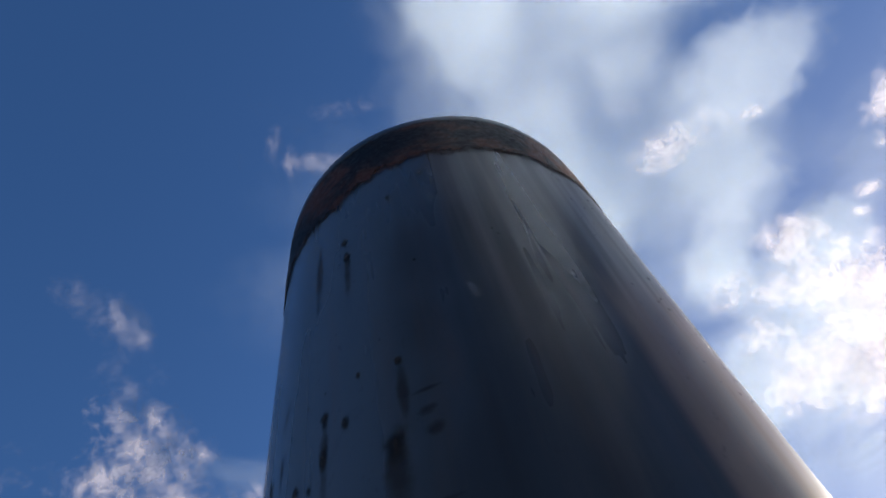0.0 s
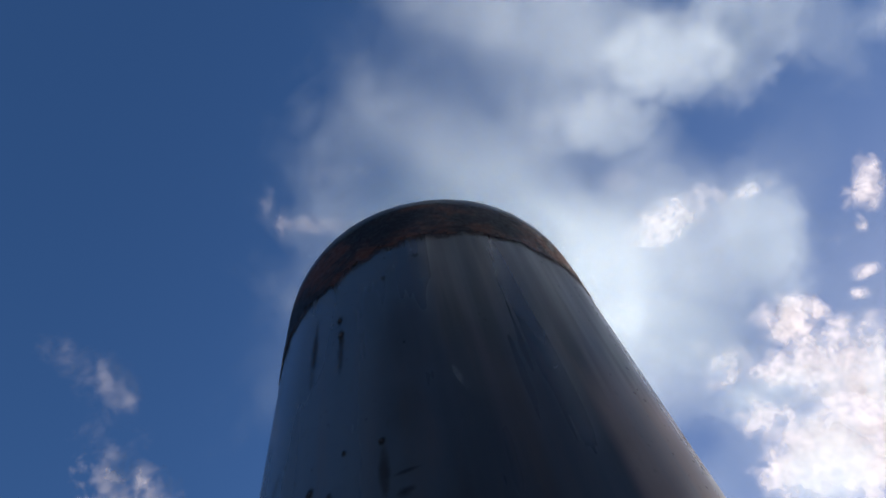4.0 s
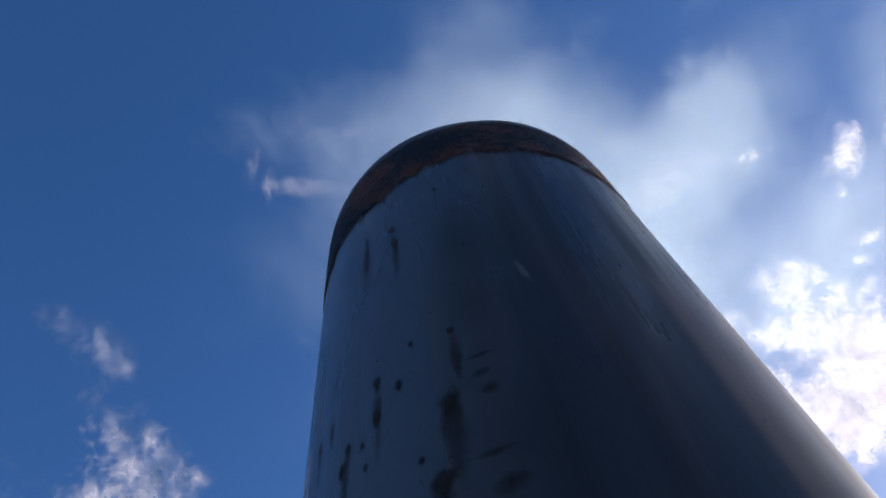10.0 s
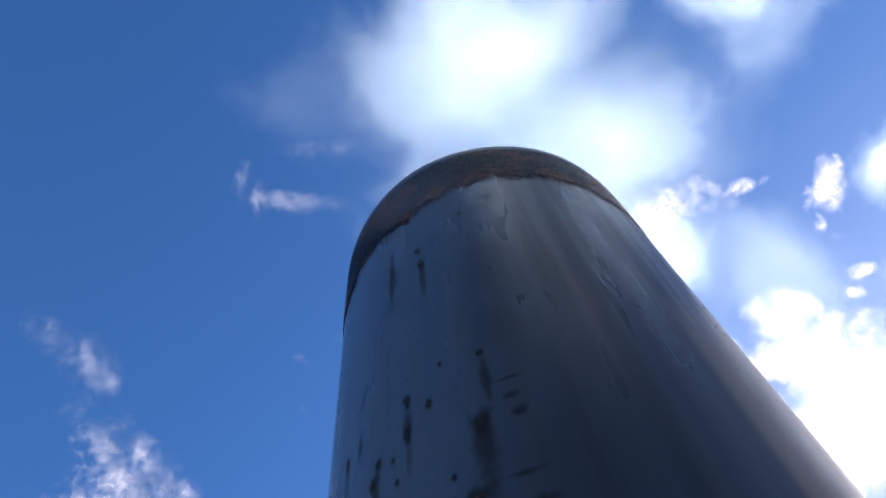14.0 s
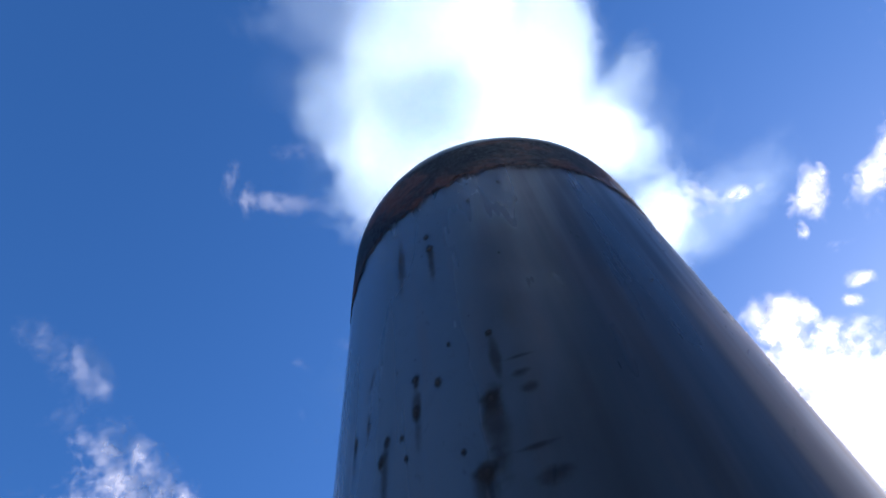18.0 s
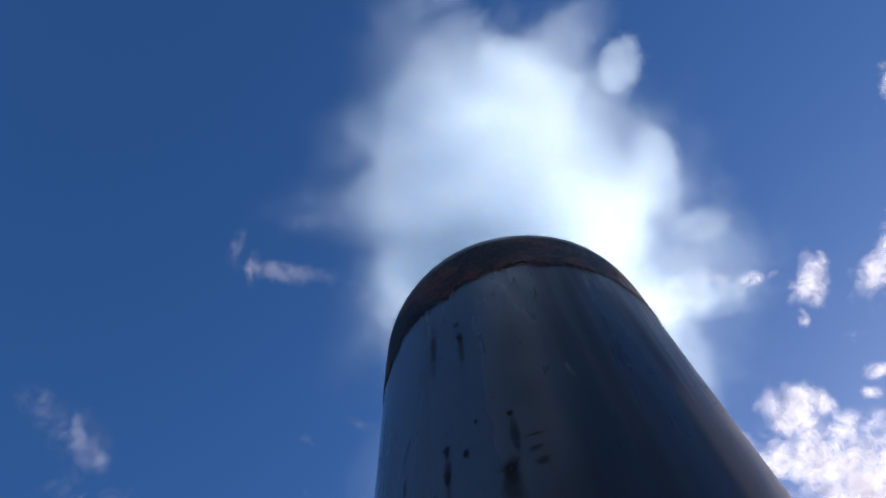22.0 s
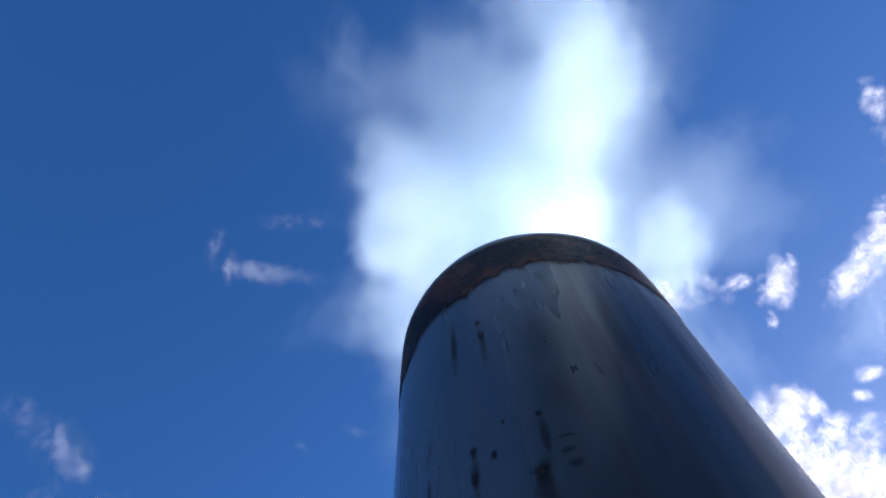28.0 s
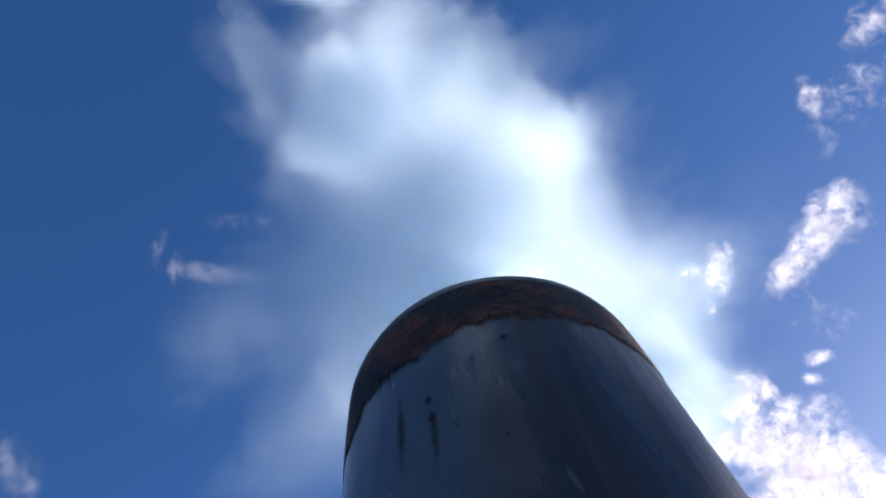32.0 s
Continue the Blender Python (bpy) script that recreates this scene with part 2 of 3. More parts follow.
WISP = vapour("wispy_cloud", (0.68, 0.64, 0.69), 0.05, 9, 0.06, 1.25, 1.45, 0.26, 0.5, 0.75)
CLOUD = vapour("cloud", (0.68, 0.64, 0.69), 0.034, 9, 0.16, 1.25, 2.0, 0.8, 0.35, 0.75)


# ---- meshes ----
def part(name, bm, mat, parent=None, label="", smooth=True):
    data = bpy.data.meshes.new(name)
    bm.to_mesh(data)
    bm.free()
    data.materials.append(mat)
    for f in data.polygons:
        f.use_smooth = smooth
    ob = new(name, data)
    if parent:
        ob.parent = parent
    if label:
        ob["label"] = label
    return ob


def lathe(profile, sides, closed=False, wobble=0.0):
    """A ring-shaped solid about the z axis from (radius, height) pairs."""
    bm = bmesh.new()
    rings = []
    for r, z in profile:
        ring = []
        for i in range(sides):
            a = 2 * math.pi * i / sides
            k = r + wobble * noise.noise((math.cos(a) * 2, math.sin(a) * 2, z * 9))
            ring.append(bm.verts.new((k * math.cos(a), k * math.sin(a), z)))
        rings.append(ring)
    pairs = list(zip(rings, rings[1:])) + ([(rings[-1], rings[0])] if closed else [])
    for lower, upper in pairs:
        for i in range(sides):
            j = (i + 1) % sides
            bm.faces.new((lower[i], lower[j], upper[j], upper[i]))
    bmesh.ops.recalc_face_normals(bm, faces=bm.faces)
    return bm


# ---- ground ----
def build_ground():
    bm = bmesh.new()
    edges = [0, 2, 6, 20, 60, 200, 700, 2400]
    rings = []
    for r in edges[1:]:
        rings.append([bm.verts.new((r * math.cos(a), r * math.sin(a), 0.04 * noise.noise((r * math.cos(a) * 0.3, r * math.sin(a) * 0.3, 0)) * min(1, r / 6) - 0.02 * min(1, r / 6)))
                      for a in (2 * math.pi * i / 48 for i in range(48))])
    mid = bm.verts.new((0, 0, 0))
    for i in range(48):
        j = (i + 1) % 48
        bm.faces.new((mid, rings[0][i], rings[0][j]))
        for a, b in zip(rings, rings[1:]):
            bm.faces.new((a[i], b[i], b[j], a[j]))
    return tagged(part("ground", bm, SOIL), "bare trodden earth with thin grass", "ground", kind="structure")


build_ground()


# ---- stack pipe ----
def out_of_square(bm):
    """The mouth is sawn a few millimetres out of square: the top of the pipe follows."""
    for w in bm.verts:
        near = min(1.0, max(0.0, 1 + w.co.z / 0.15))
        w.co.z += near * (0.0032 + 0.0030 * (w.co.x * math.sin(radians(-40)) - w.co.y * math.cos(radians(-40))) / R)
    return bm


def on_pipe(angle, z, out=0.0):
    a = radians(angle)
    return Vector(((R + out) * math.sin(a), -(R + out) * math.cos(a), z))


def patch(name, angle, z, half_wide, up, down, mat, parent, lean=0.0, swell=0.0006, seed=0, pin=0.0):
    """A scab or stain that hugs the pipe: widest at its middle, drawn out by up and down metres; lean: sideways metres per metre down."""
    bm = bmesh.new()
    cols, lines = 9, 15
    fade = bm.verts.layers.float.new("fade")
    grid = []
    for j in range(lines):
        v = j / (lines - 1) * 2 - 1
        row = []
        for i in range(cols):
            u = i / (cols - 1) * 2 - 1
            along = v * (down if v > 0 else up)
            taper = 1 - pin * max(v, 0)
            side = u * half_wide * taper * (1 + 0.35 * noise.noise((seed * 3.1, v * 2.5, 1.7))) + lean * along
            f = max(0.0, 1 - math.hypot(u, v)) ** 0.8
            p = on_pipe(angle + math.degrees(side / R), z - along, 0.00025 + swell * f)
            w = bm.verts.new(p)
            w[fade] = f
            row.append(w)
        grid.append(row)
    for a, b in zip(grid, grid[1:]):
        for i in range(cols - 1):
            bm.faces.new((a[i], a[i + 1], b[i + 1], b[i]))
    bmesh.ops.recalc_face_normals(bm, faces=bm.faces)
    return part(name, bm, mat, parent)


def rust_band():
    """Rust scale from the rim down, deeper on one side, thinning out raggedly into the paint."""
    bm = bmesh.new()
    fade = bm.verts.layers.float.new("fade")
    sides, lines = 160, 16
    grid = []
    for j in range(lines):
        z = -0.012 - 0.138 * j / (lines - 1)
        ring = []
        for i in range(sides):
            a = 2 * math.pi * i / sides
            depth = COLLAR + 0.016 * math.cos(a + 0.9) + 0.012 * noise.noise((math.cos(a) * 2.5, math.sin(a) * 2.5, 4.0))
            f = min(1.0, max(0.0, 0.5 + (z + depth) / 0.055)) * min(1.0, max(0.0, (-0.004 - z) / 0.022))
            lift = 0.0007 + 0.0006 * f + 0.0003 * noise.noise((math.cos(a) * 9, math.sin(a) * 9, z * 60))
            w = bm.verts.new(((R + lift) * math.sin(a), -(R + lift) * math.cos(a), z))
            w[fade] = f
            ring.append(w)
        grid.append(ring)
    for a, b in zip(grid, grid[1:]):
        for i in range(sides):
            n = (i + 1) % sides
            bm.faces.new((b[i], b[n], a[n], a[i]))
    return bm


def bead_mesh():
    bm = bmesh.new()
    bmesh.ops.create_icosphere(bm, subdivisions=2, radius=0.0011)
    for w in bm.verts:
        w.co.y *= 0.6
        w.co.z *= 1.25 if w.co.z < 0 else 1.0
    data = bpy.data.meshes.new("water_drop")
    bm.to_mesh(data)
    bm.free()
    data.materials.append(WATER)
    for f in data.polygons:
        f.use_smooth = True
    return data


def build_stack():
    stack = tagged(new("chimney_pipe"), "weathered grey steel chimney pipe with a rusted collar, smoking", "chimney")
    stack.location = (0, 0, TOP)
    length = TOP + 0.02
    inner = R - 0.005
    heights = [-length, -1.6, -0.9, -0.5, -0.3, -0.2, -0.15, -0.12, -0.09, -0.06, -0.03, -0.003]
    outside = [(R, z) for z in heights]
    inside = [(inner, z) for _, z in reversed(outside)]
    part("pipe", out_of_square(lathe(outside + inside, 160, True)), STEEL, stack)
    lip = [(R - 0.0008, -0.016), (R + 0.0006, -0.0155), (R + 0.0010, -0.010), (R + 0.0008, -0.0022), (R + 0.0002, -0.0006), (R - 0.0012, 0),
           (inner + 0.001, 0), (inner + 0.0002, -0.001), (inner + 0.0002, -0.016)]
    part("rim", out_of_square(lathe(lip, 160, True, 0.0007)), BLUED, stack, "heat-blued bare steel rim of the mouth")
    part("rust_band", out_of_square(rust_band()), RUST, stack, "ragged rust-brown scale round the mouth")
    liner = [(inner - 0.0006, -length + 0.1), (inner - 0.0006, -0.004), (inner - 0.002, -0.004), (inner - 0.002, -length + 0.1)]
    part("soot_lining", out_of_square(lathe(liner, 64, True)), SOOT, stack, "black sooty inside of the pipe")
    # scabs: angle, height below the mouth, half width, up, down
    scabs = [(-23.8, -.357, .0040, .007, .013), (-24.0, -.384, .0036, .006, .013), (-18.4, -.373, .0034, .006, .007), (-8.5, -.410, .0070, .010, .014),
             (-6.1, -.3515, .0032, .004, .005), (-15.0, -.3436, .0020, .003, .005), (-23.5, -.3377, .0014, .002, .002), (-28.9, -.3354, .0012, .002, .002),
             (-34.7, -.3437, .0012, .003, .003), (-44.2, -.353, .0024, .005, .011), (-32.1, -.3876, .0036, .006, .010), (-33.9, -.398, .0034, .005, .012),
             (-27.9, -.397, .0020, .004, .004), (-26.9, -.4145, .0024, .004, .005), (-14.9, -.436, .0022, .003, .004), (-11.6, -.4552, .0080, .008, .012),
             (7.4, -.127, .0042, .005, .005), (-3.0, -.151, .0036, .006, .006), (-17.5, -.181, .0034, .010, .008), (-16.9, -.204, .0038, .010, .012),
             (0.8, -.260, .0014, .003, .003), (20.0, -.243, .0010, .002, .002), (-50.0, -.415, .0030, .006, .012), (-30.0, -.452, .0032, .005, .010), (-20.5, -.468, .0030, .006, .008)]
    for i, (a, z, w, up, down) in enumerate(scabs):
        patch("rust_spot", a, z, w, up, down, SCAB, stack, seed=i, pin=0.4)
    # stains that run down from the scabs, smears and soot
    stains = [(-23.9, -.375, .0042, .010, .055, 0), (-8.5, -.42, .0085, .030, .075, 0), (-16.8, -.215, .0050, .012, .060, 0), (-33.0, -.40, .0045, .012, .050, 0),
              (-44.2, -.36, .0030, .008, .040, 0), (-38.5, -.315, .0022, .016, .018, -.35), (-38.9, -.355, .0025, .015, .020, 0), (-6.0, -.375, .0042, .030, .030, 0),
              (-2.2, -.3967, .0065, .004, .005, 0), (-1.2, -.411, .0060, .006, .006, 0), (-1.5, -.383, .0110, .0022, .0022, 0), (-2.7, -.4515, .0125, .003, .003, 0),
              (-1.2, -.470, .0100, .006, .010, 0), (-11.6, -.462, .0090, .020, .050, 0), (-27.0, -.19, .0050, .050, .070, 0)]
    for i, (a, z, w, up, down, lean) in enumerate(stains):
        patch("rust_stain", a, z, w, up, down, STAIN, stack, lean, 0.0001, seed=40 + i, pin=0.3)
    for i, (a, z, w, up, down, lean) in enumerate([(8.2, -.176, .0030, .011, .012, .22), (11.4, -.312, .0030, .016, .018, .15), (-20.6, -.29, .0010, .002, .002, 0),
                                                   (-9.5, -.325, .0012, .002, .002, 0), (21.0, -.25, .0012, .003, .003, .3)]):
        patch("paint_chip", a, z, w, up, down, CHIP, stack, lean, 0.0001, seed=80 + i)
    # beads of condensed water on the sunny side
    shape = bead_mesh()
    spread = random.Random(5)
    for _ in range(46):
        angle = 65 - 18 * spread.random() ** 1.6
        drop = new("water_drop", shape)
        drop.parent = stack
        drop.matrix_basis = Matrix.Translation(on_pipe(angle, -0.05 - 0.33 * spread.random(), 0.0001)) @ Matrix.Rotation(radians(angle), 4, "Z") @ Matrix.Scale(spread.uniform(0.35, 0.9), 4)
    for _ in range(44):
        angle = 36 + 40 * spread.random()
        drop = new("water_drop", shape)
        drop.parent = stack
        drop.matrix_basis = Matrix.Translation(on_pipe(angle, -0.025 - 0.07 * spread.random(), 0.0014)) @ Matrix.Rotation(radians(angle), 4, "Z") @ Matrix.Scale(spread.uniform(0.3, 0.75), 4)
    for angle, z in ((56.8, -.3065), (33.5, -.3052), (58.7, -.264), (54.2, -.3035)):
        drop = new("water_drop", shape)
        drop.parent = stack
        drop.matrix_basis = Matrix.Translation(on_pipe(angle, z, 0.0001)) @ Matrix.Rotation(radians(angle), 4, "Z") @ Matrix.Scale(1.1, 4)
    return stack


stack = build_stack()


# ---- clouds ----
FAR = 1500.0
def cloud_sheet(bm, fade, a, b, wide, density, centre, seed):
    """One billow of a cloud: a domed, crumpled veil drawn out from a to b."""
    along = b - a
    mid = (a + b) / 2
    out = mid.normalized()
    u = along.normalized() if along.length > 1e-6 else out.orthogonal().normalized()
    u = (u - out * u.dot(out)).normalized()
    v = out.cross(u)
    half_u, half_v = along.length / 2 + wide, wide
    rings, spokes = 7, 26
    hub = bm.verts.new(mid - centre - out * wide * 0.35)
    hub[fade] = density
    last = None
    for k in range(1, rings + 1):
        q = k / rings
        ring = []
        for s in range(spokes):
            g = 2 * math.pi * s / spokes
            wob = 1 + 0.28 * noise.noise((math.cos(g) * 1.3 + seed, math.sin(g) * 1.3, seed * 0.7))
            p = mid + u * half_u * q * wob * math.cos(g) + v * half_v * q * wob * math.sin(g)
            p -= out * wide * (0.35 * (1 - q * q) + 0.25 * noise.noise(p * (1.5 / wide)))
            w = bm.verts.new(p - centre)
            w[fade] = density * (1 - q * q)
            ring.append(w)
        for s in range(spokes):
            n = (s + 1) % spokes
            bm.faces.new((hub, ring[s], ring[n]) if last is None else (last[s], ring[s], ring[n], last[n]))
        last = ring


clouds = []


def build_cloud(label, seed, when, d_az, d_el, lobes, mat=CLOUD):
    """A cloud from its billows: azimuth and elevation of both ends, width in degrees, thickness. It drifts by d_az, d_el degrees in 16 s."""
    ends = [(heading(a, b) * FAR, heading(c, d) * FAR) for a, b, c, d, _, _ in lobes]
    centre = sum((p + q for p, q in ends), Vector()) / (2 * len(ends))
    ob = tagged(new("cloud"), label, "cloud", "clouds")
    ob.location = centre
    for i, ((p, q), lobe) in enumerate(zip(ends, lobes)):
        bm = bmesh.new()
        fade = bm.verts.layers.float.new("fade")
        shift = p.normalized() * 18 * (i % 3)
        cloud_sheet(bm, fade, p + shift, q + shift, FAR * math.tan(radians(lobe[4])) * 1.35, lobe[5], centre, seed * 7.3 + i)
        part("billow", bm, mat, ob)
    az, el = math.degrees(math.atan2(centre.x, centre.y)), math.degrees(math.asin(centre.z / centre.length))
    rate = (heading(az + d_az * 0.1, el + d_el * 0.1) - heading(az - d_az * 0.1, el - d_el * 0.1)) * centre.length / 0.2 / 16
    clouds.append((ob, centre - rate * when, centre + rate * (32 - when)))


build_cloud("thin wispy white cloud streak high in the blue sky", 0, 13, -12.5, -2,
            [(-44.7, 68.9, -31.6, 69.9, 0.75, 0.85),
             (-43.9, 68.0, -45.4, 69.7, 0.60, 0.7),
             (-43.7, 72.6, -25.1, 74.5, 0.75, 0.45),
             (-48.0, 68.5, -49.8, 70.8, 0.70, 0.5),
             (-36.1, 69.9, -25.6, 70.1, 0.65, 0.5)], WISP)
build_cloud("small ragged scraps of cloud in the blue sky", 1, 13, -2.2, -3.2,
            [(-54.8, 54.4, -51.9, 53.1, 1.35, 0.85),
             (-61.3, 54.1, -57.0, 53.9, 1.25, 0.55),
             (-50.6, 49.6, -50.1, 49.7, 0.95, 0.5),
             (-53.8, 49.9, -51.1, 52.3, 1.10, 0.38),
             (-56.8, 53.9, -55.2, 52.5, 1.10, 0.35),
             (-48.5, 51.2, -47.7, 51.3, 0.80, 0.3)], WISP)
build_cloud("broken fair-weather cumulus cloud, greyish white", 2, 0, -0.5, -1.4,
            [(-48.3, 50.2, -43.6, 49.8, 2.29, 0.6),
             (-48.4, 46.0, -40.7, 48.2, 2.83, 0.65),
             (-41.0, 49.0, -38.9, 48.0, 1.54, 0.55),
             (-50.0, 45.2, -48.4, 46.0, 1.47, 0.5),
             (-55.1, 45.3, -53.1, 44.7, 2.12, 0.25),
             (-33.6, 47.0, -32.2, 46.2, 1.08, 0.6),
             (-44.1, 43.8, -36.9, 45.2, 2.63, 0.65)])
build_cloud("faint thin streak of cloud in the blue sky", 3, 28, -1.5, -1.6,
            [(-28.8, 58.8, -23.2, 58.6, 0.40, 0.45)], WISP)
build_cloud("two faint specks of cloud in the blue sky", 4, 13, -1.5, -1.6,
            [(-31.2, 58.5, -29.6, 58.3, 0.45, 0.35),
             (-29.5, 54.9, -29.0, 54.8, 0.32, 0.35)], WISP)
build_cloud("drawn-out white cloud streak in the blue sky", 5, 9, -4.0, 1.6,
            [(24.2, 61.6, 31.7, 60.8, 1.42, 0.95),
             (33.6, 61.6, 36.2, 58.8, 1.32, 0.55),
             (36.5, 58.9, 41.3, 57.6, 0.60, 0.65),
             (18.0, 60.8, 23.0, 61.6, 1.20, 0.3)])
build_cloud("bright tufted white cloud with a ragged foot", 6, 28, -7.0, 4.2,
            [(39.8, 59.1, 36.6, 57.5, 1.08, 0.85),
             (36.5, 58.6, 35.2, 58.5, 0.72, 0.6),
             (41.3, 59.0, 40.3, 58.4, 0.51, 0.6),
             (34.3, 57.4, 33.4, 56.5, 0.43, 0.6)])
build_cloud("small faint cloud scrap in the blue sky", 7, 9, -5.0, 1.6,
            [(27.5, 66.2, 29.7, 65.0, 0.97, 0.6)], WISP)
build_cloud("bright fluffy white cloud with a ragged edge", 8, 28, -6.5, 3.2,
            [(42.1, 55.3, 45.6, 54.7, 1.22, 0.85),
             (45.9, 55.2, 49.2, 54.9, 1.53, 0.9),
             (41.1, 54.5, 42.7, 52.8, 1.67, 0.35),
             (50.6, 55.0, 52.7, 54.2, 1.99, 0.8),
             (41.7, 52.3, 41.6, 50.7, 1.62, 0.3)])
build_cloud("curled white cloud wisp high in the sky", 9, 32, -5.0, 3.0,
            [(63.8, 60.5, 60.8, 59.5, 0.80, 0.75),
             (62.0, 58.7, 66.6, 56.4, 1.59, 0.45),
             (70.8, 58.2, 73.5, 57.2, 1.40, 0.6),
             (59.1, 59.2, 58.3, 56.9, 1.80, 0.3),
             (65.2, 54.9, 71.3, 53.9, 2.03, 0.6)])
build_cloud("two small flat white cloud scraps", 10, 28, -2, 1.2,
            [(35.6, 50.9, 37.1, 50.2, 0.58, 0.8),
             (33.8, 50.3, 34.8, 49.4, 0.45, 0.8),
             (36.7, 53.4, 38.9, 52.6, 0.40, 0.35)])
build_cloud("bright sunlit white cumulus cloud near the sun", 11, 28, -2.3, 1.2,
            [(26.9, 52.7, 26.7, 51.0, 1.61, 0.95),
             (30.2, 51.4, 29.9, 50.8, 0.73, 0.85),
             (29.1, 52.6, 29.2, 51.6, 1.14, 0.85),
             (26.0, 49.9, 25.9, 49.1, 1.24, 0.9),
             (27.9, 49.0, 28.1, 48.7, 0.51, 0.5)])
build_cloud("large dazzling white cumulus cloud near the sun", 12, 28, -2.1, 1.1,
            [(25.2, 47.7, 29.0, 46.8, 1.73, 1),
             (28.0, 46.0, 31.6, 45.0, 2.05, 1),
             (24.5, 45.2, 28.6, 42.9, 2.29, 1),
             (20.0, 45.4, 22.6, 42.5, 2.33, 1),
             (27.0, 41.7, 32.8, 41.9, 2.42, 1)])
build_cloud("broken bright cumulus cloud with blue gaps", 21, 9, -2.1, 1.1,
            [(21.0, 53.0, 21.8, 52.6, 0.70, 0.55), (20.2, 50.6, 23.6, 51.2, 1.35, 0.7), (28.6, 51.6, 30.0, 50.0, 1.25, 0.75), (24.4, 49.6, 27.0, 47.6, 1.60, 0.75),
             (20.4, 47.6, 23.0, 45.8, 1.70, 0.75), (23.6, 43.2, 26.0, 43.6, 1.90, 0.85), (30.4, 47.4, 34.0, 46.6, 1.90, 0.85), (18.6, 43.8, 22.0, 42.4, 1.90, 0.85), (24.0, 40.8, 29.0, 40.6, 2.20, 0.9)])
# unseen bank right of the view, added to brighten the reflection on the pipe
build_cloud("white cumulus bank out of view, added for the pipe to reflect", 20, 16, -2.1, 1.1,
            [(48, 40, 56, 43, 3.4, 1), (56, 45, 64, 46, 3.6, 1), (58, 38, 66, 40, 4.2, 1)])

# ---- smoke ----
# wind: seconds, metres per second towards +x, +y and up, width of the swirl, bearing of the wind aloft, billows and wisps in a puff
WIND_BEFORE = [
    (-4, -0.77, -0.41, 0.35, 0.13, 45, 3.1, 8.0),
    (-3.5, -0.80, -0.42, 0.35, 0.13, 45, 3.1, 8.0),
    (-3, -0.83, -0.55, 0.35, 0.11, 43, 3.1, 8.0),
    (-2.5, 0.57, -0.12, 0.35, 0.11, 28, 3.6, 8.0),
    (-2, 0.94, 0.27, 0.35, 0.14, 41, 3.6, 7.6),
    (-1.5, -0.36, 0.85, 0.35, 0.14, 36, 3.4, 6.3),
    (-1, 0.65, -0.71, 0.35, 0.14, 24, 3.7, 4.5),
    (-0.5, 0.26, 0.69, 0.35, 0.12, 22, 3.5, 2.6),
    (0, 0.84, 0.50, 0.35, 0.10, 8, 4.0, 3.3),
    (0.5, 0.14, -0.45, 0.40, 0.16, -17, 7.2, 6.6),
    (1, 0.77, 0.70, 0.35, 0.08, 13, 3.8, 7.0),
    (1.5, 0.51, 0.18, 0.67, 0.11, 7, 2.8, 5.8),
]
WIND_FIRST = [
    (2, 0.05, -0.28, 0.54, 0.07, -17, 3.8, 3.9),
    (2.5, 1.25, 1.20, 0.35, 0.18, -20, 2.8, 4.2),
    (3, 0.95, 1.20, 0.35, 0.16, -25, 2.7, 4.0),
    (3.5, 0.28, 0.38, 0.56, 0.13, -11, 3.9, 6.5),
    (4, 0.46, 0.25, 0.88, 0.12, 38, 5.2, 8.0),
    (4.5, 0.59, 0.94, 0.64, 0.16, 45, 7.7, 8.0),
    (5, 0.21, -0.35, 0.39, 0.13, 45, 8.0, 7.8),
    (5.5, 0.49, 0.77, 0.43, 0.08, 20, 5.2, 6.6),
    (6, 0.02, -0.40, 0.76, 0.07, 45, 2.9, 3.4),
    (6.5, 1.01, 0.55, 0.64, 0.13, 45, 0.7, 3.0),
    (7, 0.10, -0.13, 1.08, 0.16, 45, 0.0, 5.0),
    (7.5, 0.57, 0.29, 1.08, 0.21, 45, 0.0, 2.7),
]
WIND_SECOND = [
    (8, 1.08, 0.74, 0.82, 0.15, 45, 2.5, 0.6),
    (8.5, 0.70, -0.33, 0.53, 0.16, 43, 0.4, 2.2),
    (9, 0.90, 0.91, 0.50, 0.11, 39, 0.0, 2.3),
    (9.5, 0.28, 0.36, 0.35, 0.14, 40, 0.7, 7.8),
    (10, 0.36, 0.53, 0.51, 0.15, 45, 4.5, 8.0),
    (10.5, 0.53, 0.32, 0.66, 0.16, 45, 6.0, 8.0),
    (11, -0.11, -0.41, 1.40, 0.25, 45, 6.0, 5.5),
    (11.5, 1.01, -0.72, 1.14, 0.24, 2, 6.7, 3.4),
    (12, 0.94, 0.58, 0.64, 0.22, -25, 6.4, 0.8),
    (12.5, 0.32, 0.52, 0.38, 0.18, -60, 3.7, 1.6),
    (13, 0.39, -0.73, 0.56, 0.19, -76, 2.4, 1.6),
    (13.5, 0.26, -0.17, 0.40, 0.11, -60, 3.1, 1.8),
]
